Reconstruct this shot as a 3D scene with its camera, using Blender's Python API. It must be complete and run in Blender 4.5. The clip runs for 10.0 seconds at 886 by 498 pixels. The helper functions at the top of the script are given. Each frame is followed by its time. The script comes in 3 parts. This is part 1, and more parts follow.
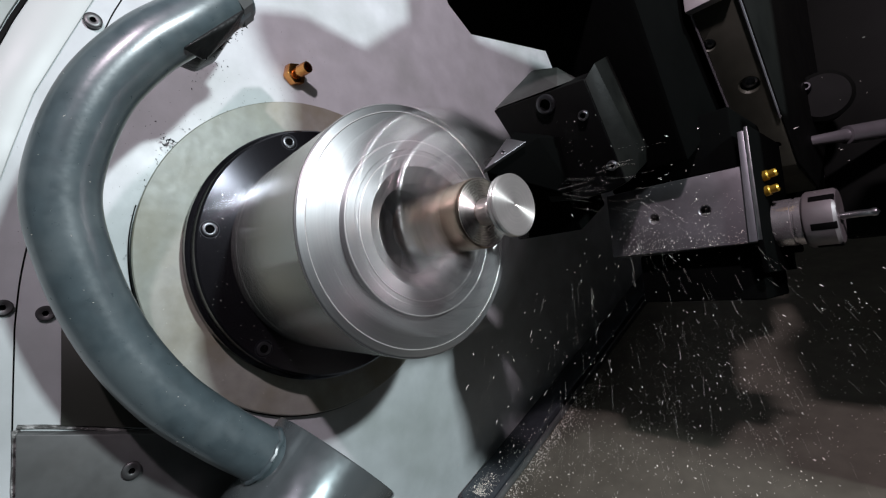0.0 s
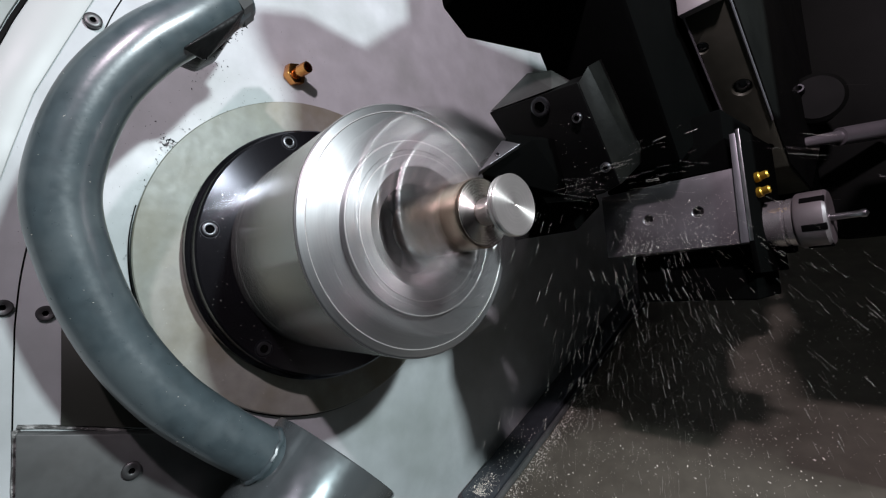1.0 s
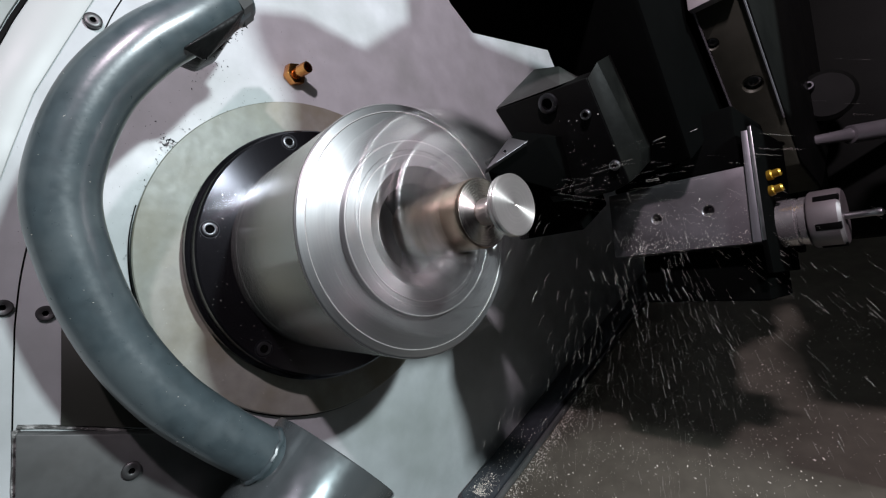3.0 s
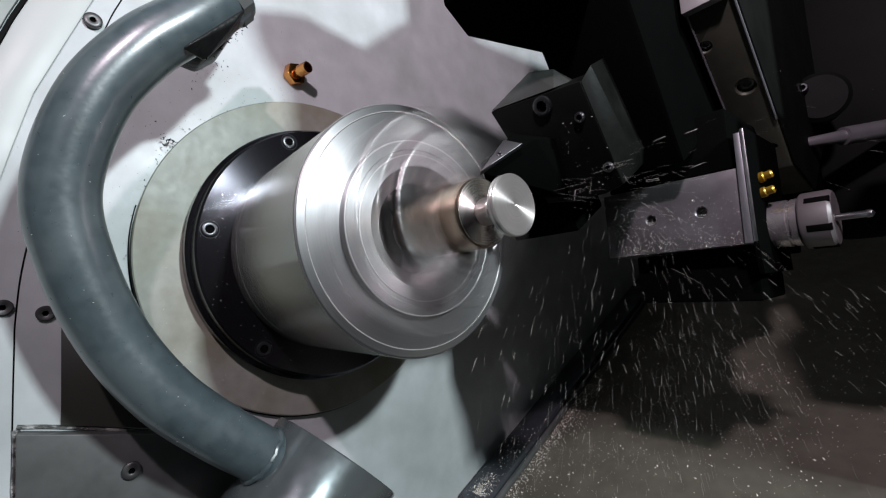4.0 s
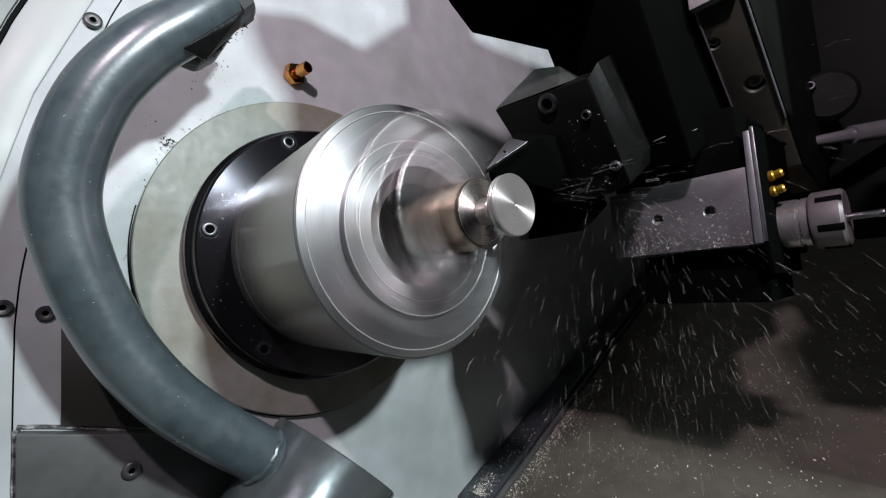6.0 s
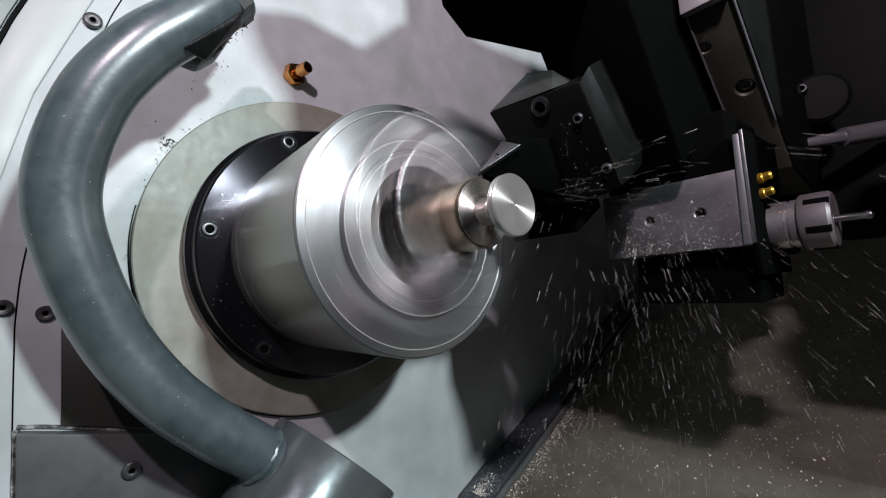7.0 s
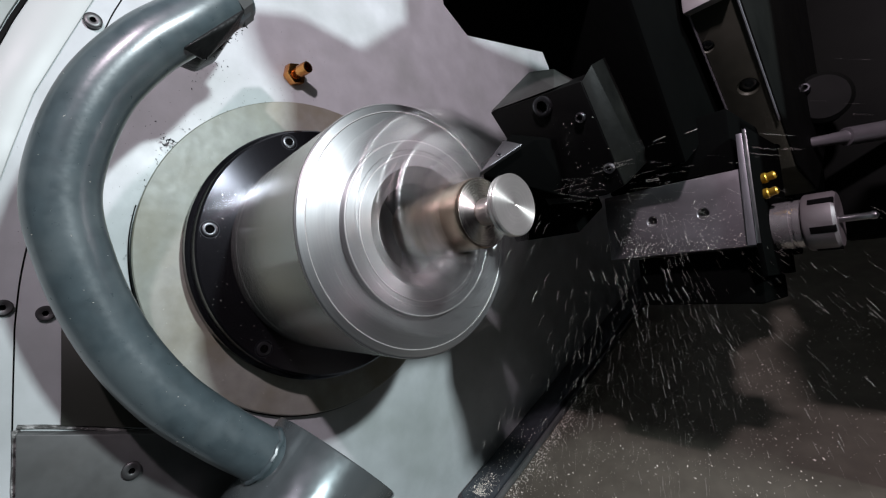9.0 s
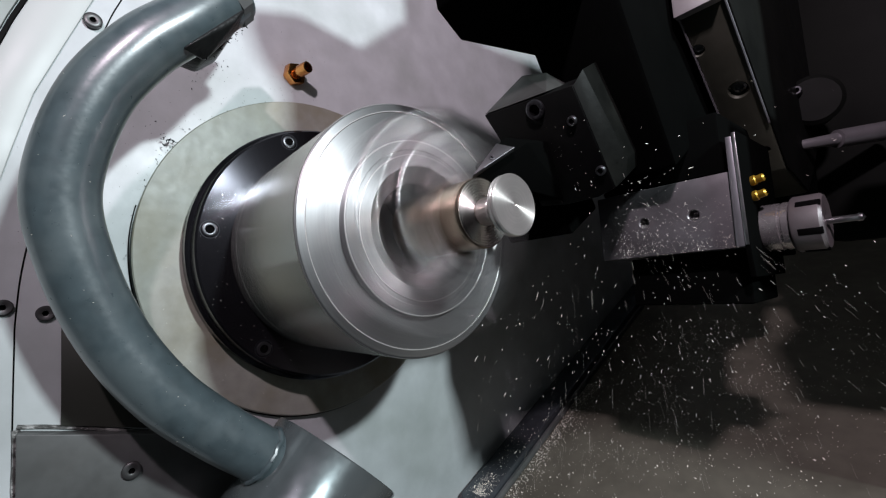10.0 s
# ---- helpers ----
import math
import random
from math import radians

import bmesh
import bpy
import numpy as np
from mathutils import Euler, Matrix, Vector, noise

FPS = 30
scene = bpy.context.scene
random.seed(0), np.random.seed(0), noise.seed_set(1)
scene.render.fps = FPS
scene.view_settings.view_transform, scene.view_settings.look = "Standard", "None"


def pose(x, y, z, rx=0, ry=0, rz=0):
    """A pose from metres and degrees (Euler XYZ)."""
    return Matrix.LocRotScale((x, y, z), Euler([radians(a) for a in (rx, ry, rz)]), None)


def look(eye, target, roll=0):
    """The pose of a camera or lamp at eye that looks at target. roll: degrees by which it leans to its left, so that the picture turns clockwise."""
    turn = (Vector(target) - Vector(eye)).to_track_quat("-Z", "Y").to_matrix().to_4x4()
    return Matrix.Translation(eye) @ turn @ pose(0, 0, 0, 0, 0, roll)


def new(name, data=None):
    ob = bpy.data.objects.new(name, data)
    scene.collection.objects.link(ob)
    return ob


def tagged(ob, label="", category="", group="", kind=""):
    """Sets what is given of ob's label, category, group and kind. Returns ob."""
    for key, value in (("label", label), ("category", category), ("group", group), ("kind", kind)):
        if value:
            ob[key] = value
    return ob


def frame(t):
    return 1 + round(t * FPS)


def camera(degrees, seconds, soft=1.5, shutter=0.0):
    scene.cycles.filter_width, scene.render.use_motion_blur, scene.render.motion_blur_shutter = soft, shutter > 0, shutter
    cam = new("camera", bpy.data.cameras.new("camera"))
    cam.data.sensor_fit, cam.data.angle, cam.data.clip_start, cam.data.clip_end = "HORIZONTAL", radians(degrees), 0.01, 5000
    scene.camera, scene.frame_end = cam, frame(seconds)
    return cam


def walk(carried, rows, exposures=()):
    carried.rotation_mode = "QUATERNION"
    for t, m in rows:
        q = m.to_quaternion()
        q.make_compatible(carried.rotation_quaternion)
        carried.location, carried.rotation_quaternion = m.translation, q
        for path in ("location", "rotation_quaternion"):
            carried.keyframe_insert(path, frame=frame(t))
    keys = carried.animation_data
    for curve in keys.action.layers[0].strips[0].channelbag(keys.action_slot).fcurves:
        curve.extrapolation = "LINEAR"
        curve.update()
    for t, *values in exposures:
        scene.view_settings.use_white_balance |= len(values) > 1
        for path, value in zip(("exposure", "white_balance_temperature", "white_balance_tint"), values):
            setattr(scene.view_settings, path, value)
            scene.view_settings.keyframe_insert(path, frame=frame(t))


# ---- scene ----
# ---- camera: fixed inside the machine ----
cam = camera(91.78, 10.0, soft=1.2, shutter=1.3)
VIEW = Matrix(((0.6399, 0.1139, 0.7599, 0.3606), (0.7650, -0.0009, -0.6440, -0.1628), (-0.0727, 0.9935, -0.0877, -0.0376), (0, 0, 0, 1)))
walk(cam, [(0.0, VIEW), (10.0, VIEW)])

# ---- light ----
world = bpy.data.worlds.new("world")
world.use_nodes = True
world.node_tree.nodes["Background"].inputs[0].default_value = (0.8, 0.85, 1.0, 1)
world.node_tree.nodes["Background"].inputs[1].default_value = 0.001
scene.world = world


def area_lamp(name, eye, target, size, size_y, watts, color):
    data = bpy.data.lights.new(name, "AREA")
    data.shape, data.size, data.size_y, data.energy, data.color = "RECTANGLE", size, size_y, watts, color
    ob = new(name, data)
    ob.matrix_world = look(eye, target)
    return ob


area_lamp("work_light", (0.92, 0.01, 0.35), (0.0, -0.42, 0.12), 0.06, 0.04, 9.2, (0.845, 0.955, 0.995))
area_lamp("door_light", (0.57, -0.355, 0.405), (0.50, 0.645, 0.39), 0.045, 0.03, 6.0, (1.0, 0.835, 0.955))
scene.view_settings.exposure = 0.0


# ---- materials ----
def material(name, color, metallic=0.0, rough=0.5, vary=0.15, scale=30.0, bump=0.0, bump_scale=200.0, rough_vary=0.1, stain=None, coat=0.0, stain_amount=0.5, spread=(0.45, 0.7)):
    m = bpy.data.materials.new(name)
    m.use_nodes = True
    t = m.node_tree
    b = t.nodes["Principled BSDF"]
    b.inputs["Metallic"].default_value = metallic
    b.inputs["Coat Weight"].default_value = coat
    co = t.nodes.new("ShaderNodeTexCoord")
    n = t.nodes.new("ShaderNodeTexNoise")
    n.inputs["Scale"].default_value, n.inputs["Detail"].default_value = scale, 6
    t.links.new(co.outputs["Object"], n.inputs["Vector"])
    ramp = t.nodes.new("ShaderNodeMapRange")
    ramp.inputs["To Min"].default_value, ramp.inputs["To Max"].default_value = 1 - vary, 1 + vary
    t.links.new(n.outputs["Fac"], ramp.inputs["Value"])
    mul = t.nodes.new("ShaderNodeMix")
    mul.data_type, mul.blend_type = "RGBA", "MULTIPLY"
    mul.inputs["Factor"].default_value = 1
    mul.inputs["A"].default_value = (*color, 1)
    t.links.new(ramp.outputs["Result"], mul.inputs["B"])
    out = mul.outputs["Result"]
    if stain:
        n2 = t.nodes.new("ShaderNodeTexNoise")
        n2.inputs["Scale"].default_value, n2.inputs["Detail"].default_value = scale * 0.35, 8
        t.links.new(co.outputs["Object"], n2.inputs["Vector"])
        r2 = t.nodes.new("ShaderNodeMapRange")
        r2.inputs["From Min"].default_value, r2.inputs["From Max"].default_value = spread
        r2.inputs["To Max"].default_value = stain_amount
        t.links.new(n2.outputs["Fac"], r2.inputs["Value"])
        mix = t.nodes.new("ShaderNodeMix")
        mix.data_type = "RGBA"
        t.links.new(r2.outputs["Result"], mix.inputs["Factor"])
        t.links.new(out, mix.inputs["A"])
        mix.inputs["B"].default_value = (*stain, 1)
        out = mix.outputs["Result"]
    t.links.new(out, b.inputs["Base Color"])
    r3 = t.nodes.new("ShaderNodeMapRange")
    r3.inputs["To Min"].default_value, r3.inputs["To Max"].default_value = max(0.02, rough - rough_vary), rough + rough_vary
    n3 = t.nodes.new("ShaderNodeTexNoise")
    n3.inputs["Scale"].default_value, n3.inputs["Detail"].default_value = scale * 2.2, 5
    t.links.new(co.outputs["Object"], n3.inputs["Vector"])
    t.links.new(n3.outputs["Fac"], r3.inputs["Value"])
    t.links.new(r3.outputs["Result"], b.inputs["Roughness"])
    if bump:
        n4 = t.nodes.new("ShaderNodeTexNoise")
        n4.inputs["Scale"].default_value, n4.inputs["Detail"].default_value = bump_scale, 4
        t.links.new(co.outputs["Object"], n4.inputs["Vector"])
        bp = t.nodes.new("ShaderNodeBump")
        bp.inputs["Strength"].default_value, bp.inputs["Distance"].default_value = bump, 0.001
        t.links.new(n4.outputs["Fac"], bp.inputs["Height"])
        t.links.new(bp.outputs["Normal"], b.inputs["Normal"])
    return m


def turned(name, color, rough, aniso=0.7, vary=0.12, rings=900.0, bump=0.15, metallic=1.0):
    """Lathe-turned metal: fine concentric tool marks about the X axis, and an anisotropic sheen along them."""
    m = bpy.data.materials.new(name)
    m.use_nodes = True
    t = m.node_tree
    b = t.nodes["Principled BSDF"]
    b.inputs["Metallic"].default_value = metallic
    co = t.nodes.new("ShaderNodeTexCoord")
    sep = t.nodes.new("ShaderNodeSeparateXYZ")
    t.links.new(co.outputs["Object"], sep.inputs[0])
    sq = t.nodes.new("ShaderNodeCombineXYZ")
    t.links.new(sep.outputs["Y"], sq.inputs["X"])
    t.links.new(sep.outputs["Z"], sq.inputs["Y"])
    ln = t.nodes.new("ShaderNodeVectorMath")
    ln.operation = "LENGTH"
    t.links.new(sq.outputs[0], ln.inputs[0])
    cb = t.nodes.new("ShaderNodeCombineXYZ")
    t.links.new(ln.outputs["Value"], cb.inputs["X"])
    t.links.new(sep.outputs["X"], cb.inputs["Y"])
    n = t.nodes.new("ShaderNodeTexNoise")
    n.inputs["Scale"].default_value, n.inputs["Detail"].default_value = rings, 3
    t.links.new(cb.outputs[0], n.inputs["Vector"])
    mr = t.nodes.new("ShaderNodeMapRange")
    mr.inputs["To Min"].default_value, mr.inputs["To Max"].default_value = 1 - vary, 1 + vary
    t.links.new(n.outputs["Fac"], mr.inputs["Value"])
    mul = t.nodes.new("ShaderNodeMix")
    mul.data_type, mul.blend_type = "RGBA", "MULTIPLY"
    mul.inputs["Factor"].default_value = 1
    mul.inputs["A"].default_value = (*color, 1)
    t.links.new(mr.outputs["Result"], mul.inputs["B"])
    t.links.new(mul.outputs["Result"], b.inputs["Base Color"])
    b.inputs["Roughness"].default_value = rough
    b.inputs["Anisotropic"].default_value = aniso
    b.inputs["Anisotropic Rotation"].default_value = 0.25
    tan = t.nodes.new("ShaderNodeTangent")
    tan.direction_type, tan.axis = "RADIAL", "X"
    t.links.new(tan.outputs[0], b.inputs["Tangent"])
    bp = t.nodes.new("ShaderNodeBump")
    bp.inputs["Strength"].default_value, bp.inputs["Distance"].default_value = bump, 0.0002
    t.links.new(n.outputs["Fac"], bp.inputs["Height"])
    t.links.new(bp.outputs["Normal"], b.inputs["Normal"])
    return m


WALL = material("wall_paint", (0.53, 0.56, 0.565), rough=0.36, vary=0.20, scale=42, stain=(0.35, 0.385, 0.365), stain_amount=0.6, bump=0.05, bump_scale=350)
CREAM = material("cream_flange", (0.31, 0.315, 0.275), metallic=0.0, rough=0.45, vary=0.35, scale=75, stain=(0.22, 0.205, 0.14), stain_amount=0.75, spread=(0.42, 0.68), bump=0.05, bump_scale=300)
PIPE = material("grey_blue_paint", (0.058, 0.080, 0.087), rough=0.31, vary=0.38, scale=110, stain=(0.100, 0.126, 0.131), stain_amount=0.65, spread=(0.47, 0.63), bump=0.045, bump_scale=420, rough_vary=0.09, coat=0.3)
PIPE.node_tree.nodes["Principled BSDF"].inputs["Coat Roughness"].default_value = 0.16
GREY = material("grey_panel", (0.085, 0.089, 0.087), rough=0.42, vary=0.4, scale=80, stain=(0.06, 0.06, 0.055), stain_amount=0.4)
BLACK = material("black_oxide", (0.022, 0.023, 0.027), metallic=0.3, rough=0.17, vary=0.25, scale=40, rough_vary=0.05)
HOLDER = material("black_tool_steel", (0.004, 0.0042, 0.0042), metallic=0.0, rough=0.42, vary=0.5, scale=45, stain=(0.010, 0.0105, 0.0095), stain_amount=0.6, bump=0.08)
# greyer than the holder: light on its top face is in the colour
LIT_TOP = material("lit_top_steel", (0.030, 0.031, 0.029), rough=0.5, vary=0.5, scale=70, stain=(0.07, 0.07, 0.066), stain_amount=0.5, bump=0.08)
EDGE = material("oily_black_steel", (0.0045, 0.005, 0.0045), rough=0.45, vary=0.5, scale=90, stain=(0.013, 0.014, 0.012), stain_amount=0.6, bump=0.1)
BLOCK = material("dark_grey_steel", (0.18, 0.172, 0.182), metallic=0.6, rough=0.4, vary=0.2, scale=60, stain=(0.05, 0.05, 0.05), bump=0.05)
GROUND = material("ground_steel", (0.42, 0.42, 0.43), metallic=1, rough=0.33, vary=0.12, scale=60)
OLIVE = material("turret_rim_steel", (0.058, 0.060, 0.045), metallic=0.4, rough=0.45, vary=0.5, scale=60, stain=(0.09, 0.088, 0.070), stain_amount=0.5)
BED = material("way_cover", (0.122, 0.111, 0.088), metallic=0.2, rough=0.5, vary=0.35, scale=60, stain=(0.078, 0.070, 0.054), stain_amount=0.7, bump=0.12, bump_scale=240)
CHIP = material("chip_metal", (0.94, 0.90, 0.80), metallic=0.1, rough=0.4, vary=0.3, scale=300)
# flying chips: CHIP darkened, the shade they fall through is in the colour
FRESH = material("shaded_chip_metal", (0.66, 0.63, 0.57), metallic=0.25, rough=0.35, vary=0.5, scale=300)
BRASS = material("brass", (0.70, 0.31, 0.10), metallic=1, rough=0.22, vary=0.2, scale=120)
YELLOW = material("yellow_brass", (0.42, 0.25, 0.03), metallic=0.7, rough=0.35, vary=0.15, scale=120)
SOCKET = material("screw_steel", (0.06, 0.06, 0.065), metallic=0.8, rough=0.3, vary=0.2, scale=100)
# black for oily specks, and for shade painted into sockets and slots
HOLE = material("hole_shade_and_oil", (0.002, 0.002, 0.002), rough=0.9)
HOLE.node_tree.nodes["Principled BSDF"].inputs["Specular IOR Level"].default_value = 0.05
# dark iron taken down further, with the turret's shade in the colour
CAST = material("shaded_dark_iron", (0.0022, 0.0024, 0.0023), metallic=0.0, rough=0.75, vary=0.3, scale=25, bump=0.15)
# for unseen enclosure sides, kept near black to cut bounced light
SHELL = material("low_bounce_paint", (0.010, 0.0105, 0.011), rough=0.5, vary=0.1, scale=6, stain=(0.012, 0.012, 0.012))
CHUCK = turned("chuck_steel", (0.375, 0.37, 0.375), 0.41, aniso=0.65, metallic=0.96)
POLISH = turned("polished_edge", (0.75, 0.74, 0.73), 0.32, aniso=0.3, bump=0.03, metallic=0.7)
# olive paint darkened by the pipe's shadow, which is in the colour
PLATE = material("shaded_side_plate", (0.034, 0.037, 0.029), rough=0.5, vary=0.15, scale=20, stain=(0.035, 0.035, 0.03), stain_amount=0.6)
STUB = material("worn_stub_paint", (0.13, 0.15, 0.155), metallic=0.6, rough=0.24, vary=0.35, scale=60, stain=(0.17, 0.19, 0.19), stain_amount=0.6, coat=0.5, bump=0.03, bump_scale=140, rough_vary=0.08)
CARBIDE = material("carbide", (0.040, 0.039, 0.041), metallic=0.5, rough=0.5, vary=0.2, scale=150)
SMOOTHED = material("gloss_strip", (0.26, 0.255, 0.275), metallic=0.8, rough=0.45, vary=0.15, scale=60)
SIDE = turned("chuck_side_steel", (0.52, 0.51, 0.475), 0.24, aniso=0.75, bump=0.06, metallic=0.84)
RING = turned("black_ring", (0.052, 0.051, 0.059), 0.16, aniso=0.7, bump=0.05, metallic=0.88)
GROOVE = material("grooved_steel", (0.66, 0.63, 0.59), metallic=1, rough=0.24, vary=0.08, scale=200)
GRIME = material("oily_grime", (0.010, 0.011, 0.011), rough=0.4, vary=0.6, scale=90, stain=(0.03, 0.03, 0.03), bump=0.6, bump_scale=260)
CRUST = material("chip_crust", (0.10, 0.10, 0.095), metallic=0.3, rough=0.5, vary=0.8, scale=500, stain=(0.6, 0.6, 0.58), stain_amount=0.8, bump=1.0, bump_scale=700)
RIM = material("rim_shade_paint", (0.47, 0.49, 0.475), rough=0.4, vary=0.05, scale=10, stain=(0.34, 0.35, 0.33))
PALE = material("pale_steel", (0.45, 0.44, 0.44), metallic=0.5, rough=0.5, vary=0.2, scale=80)
SHEET = material("sheet_paint", (0.20, 0.215, 0.20), rough=0.4, vary=0.08, scale=12, stain=(0.14, 0.145, 0.13), stain_amount=0.5)
# back wall's lack of light is in this base; the seams share it
NEAR_BLACK = material("near_black_paint", (0.0022, 0.0026, 0.0022), rough=0.5, vary=0.3, scale=12)
# near black: shade on the turret's far parts is in the base colour
GLOOM = material("unlit_dark_casting", (0.0030, 0.0034, 0.0030), rough=0.6, vary=0.8, scale=30, stain=(0.006, 0.0065, 0.0055), stain_amount=0.7, bump=0.1)
STRIP = material("wiped_steel_strip", (0.10, 0.11, 0.125), metallic=0.7, rough=0.34, vary=0.4, scale=60, bump=0.05)
BOLT = material("grey_bolt", (0.085, 0.085, 0.085), metallic=0.6, rough=0.4, vary=0.3, scale=120)
NOSE = material("bright_nose_steel", (0.60, 0.58, 0.58), metallic=0.85, rough=0.24, vary=0.05, scale=80)
NUT = material("satin_nut_steel", (0.23, 0.21, 0.214), metallic=0.6, rough=0.45, vary=0.12, scale=90, bump=0.03)
JAW = material("jaw_steel", (0.60, 0.57, 0.565), metallic=1, rough=0.28, vary=0.12, scale=80)
WORK = turned("work_steel", (0.68, 0.65, 0.62), 0.3, aniso=0.9, rings=2500, bump=0.3, metallic=0.82)
STOCK = turned("stock_steel", (0.44, 0.335, 0.26), 0.26, aniso=0.6, rings=1500)

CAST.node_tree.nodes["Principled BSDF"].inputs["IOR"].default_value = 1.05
WALL.node_tree.nodes["Principled BSDF"].inputs["Specular IOR Level"].default_value = 0.25
PIPE.node_tree.nodes["Principled BSDF"].inputs["Specular IOR Level"].default_value = 0.95
for dull, gloss in ((HOLDER, 0.05), (GRIME, 0.15), (LIT_TOP, 0.2), (EDGE, 0.05), (CAST, 0.03), (NEAR_BLACK, 0.05), (GLOOM, 0.08)):
    dull.node_tree.nodes["Principled BSDF"].inputs["Specular IOR Level"].default_value = gloss


# ---- mesh helpers ----
def finish(bm, smooth=40):
    bmesh.ops.recalc_face_normals(bm, faces=bm.faces)
    for f in bm.faces:
        f.smooth = True
    for e in bm.edges:
        if len(e.link_faces) == 2 and e.calc_face_angle(0) > radians(smooth):
            e.smooth = False
    return bm


def mesh_object(name, bm, mat, smooth=40):
    me = bpy.data.meshes.new(name)
    finish(bm, smooth)
    bm.to_mesh(me)
    bm.free()
    me.materials.append(mat)
    return new(name, me)


def part(name, bm, mat, parent, label="", smooth=40):
    ob = mesh_object(name, bm, mat, smooth)
    ob.parent = parent
    if label:
        tagged(ob, label)
    return ob


def thing(name, label, category, group="", kind=""):
    return tagged(new(name), label, category, group, kind)


def axes(origin, ex, ey, ez):
    """A frame from an origin and three directions."""
    m = Matrix.Identity(4)
    for i, d in enumerate((ex, ey, ez)):
        m.col[i] = (*Vector(d).normalized(), 0)
    m.col[3] = (*origin, 1)
    return m


def toward(origin, d):
    """A frame whose Z points along d."""
    return Matrix.Translation(origin) @ Vector(d).to_track_quat("Z", "Y").to_matrix().to_4x4()


def prism(outline, lo, hi, m=Matrix.Identity(4), bevel=0.0, segments=2):
    """An outline in the frame's XY, from lo to hi along its Z."""
    bm = bmesh.new()
    a = [bm.verts.new(m @ Vector((x, y, lo))) for x, y in outline]
    b = [bm.verts.new(m @ Vector((x, y, hi))) for x, y in outline]
    n = len(outline)
    bm.faces.new(a[::-1])
    bm.faces.new(b)
    for i in range(n):
        bm.faces.new((a[i], a[(i + 1) % n], b[(i + 1) % n], b[i]))
    bmesh.ops.recalc_face_normals(bm, faces=bm.faces)
    if bevel:
        bmesh.ops.bevel(bm, geom=list(bm.edges), offset=bevel, segments=segments, affect="EDGES", profile=0.5)
    return bm


def block(x0, x1, y0, y1, z0, z1, m=Matrix.Identity(4), bevel=0.0008):
    return prism([(x0, y0), (x1, y0), (x1, y1), (x0, y1)], z0, z1, m, bevel)


def spun(profile, m=Matrix.Identity(4), seg=96, closed=False, turn=(0, 360)):
    """A profile of (along, radius), spun about the frame's Z."""
    bm = bmesh.new()
    rings = []
    full = turn[1] - turn[0] >= 360
    count = seg if full else seg + 1
    for h, r in profile:
        if r < 1e-6:
            rings.append([bm.verts.new(m @ Vector((0, 0, h)))])
        else:
            ring = []
            for i in range(count):
                a = radians(turn[0] + (turn[1] - turn[0]) * i / seg)
                ring.append(bm.verts.new(m @ Vector((r * math.cos(a), r * math.sin(a), h))))
            rings.append(ring)
    pairs = list(zip(rings, rings[1:])) + ([(rings[-1], rings[0])] if closed else [])
    for p, q in pairs:
        for i in range(seg):
            j = (i + 1) % count
            if len(p) == 1 and len(q) == 1:
                continue
            if len(p) == 1:
                bm.faces.new((p[0], q[i], q[j]))
            elif len(q) == 1:
                bm.faces.new((p[i], p[j], q[0]))
            else:
                bm.faces.new((p[i], p[j], q[j], q[i]))
    return bm


AXIS = axes((0, 0, 0), (0, 1, 0), (0, 0, 1), (1, 0, 0))


def spline(points, n=12):
    """A smooth line through a few points."""
    pts = [Vector(p) for p in points]
    pts = [2 * pts[0] - pts[1]] + pts + [2 * pts[-1] - pts[-2]]
    out = []
    for i in range(1, len(pts) - 2):
        a, b, c, d = pts[i - 1:i + 3]
        for k in range(n):
            t = k / n
            out.append(0.5 * ((2 * b) + (c - a) * t + (2 * a - 5 * b + 4 * c - d) * t * t + (3 * b - a - 3 * c + d) * t ** 3))
    return out + [pts[-2]]


def tube(path, radius, seg=40, cap=True):
    bm = bmesh.new()
    rings = []
    side = Vector((1, 0, 0))
    for i, p in enumerate(path):
        d = (path[min(i + 1, len(path) - 1)] - path[max(i - 1, 0)]).normalized()
        e1 = (side - d * side.dot(d)).normalized()
        e2 = d.cross(e1)
        rings.append([bm.verts.new(p + (e1 * math.cos(a) + e2 * math.sin(a)) * radius) for a in (2 * math.pi * k / seg for k in range(seg))])
    for p, q in zip(rings, rings[1:]):
        for i in range(seg):
            bm.faces.new((p[i], p[(i + 1) % seg], q[(i + 1) % seg], q[i]))
    if cap:
        bm.faces.new(rings[0][::-1])
        bm.faces.new(rings[-1])
    return bm


def cap_screw(parent, origin, d, radius, height=0.004, name="cap_screw", mat=None, key=0.56):
    """A socket head screw: a bevelled head with a hexagonal recess."""
    m = toward(origin, d)
    r = radius
    head = part(name, spun([(-0.003, r), (height * 0.8, r), (height, r * 0.88), (height, r * (key + 0.04)), (height * 0.95, r * key)], m, 28), mat or SOCKET, parent)
    bm = bmesh.new()
    lo = [bm.verts.new(m @ Vector((r * key * math.cos(k * math.pi / 3), r * key * math.sin(k * math.pi / 3), height * 0.1))) for k in range(6)]
    hi = [bm.verts.new(m @ Vector((r * (key + 0.02) * math.cos(k * math.pi / 3), r * (key + 0.02) * math.sin(k * math.pi / 3), height * 0.97))) for k in range(6)]
    bm.faces.new(lo)
    for k in range(6):
        bm.faces.new((lo[k], lo[(k + 1) % 6], hi[(k + 1) % 6], hi[k]))
    part("hex_socket", bm, HOLE, head)
    return head


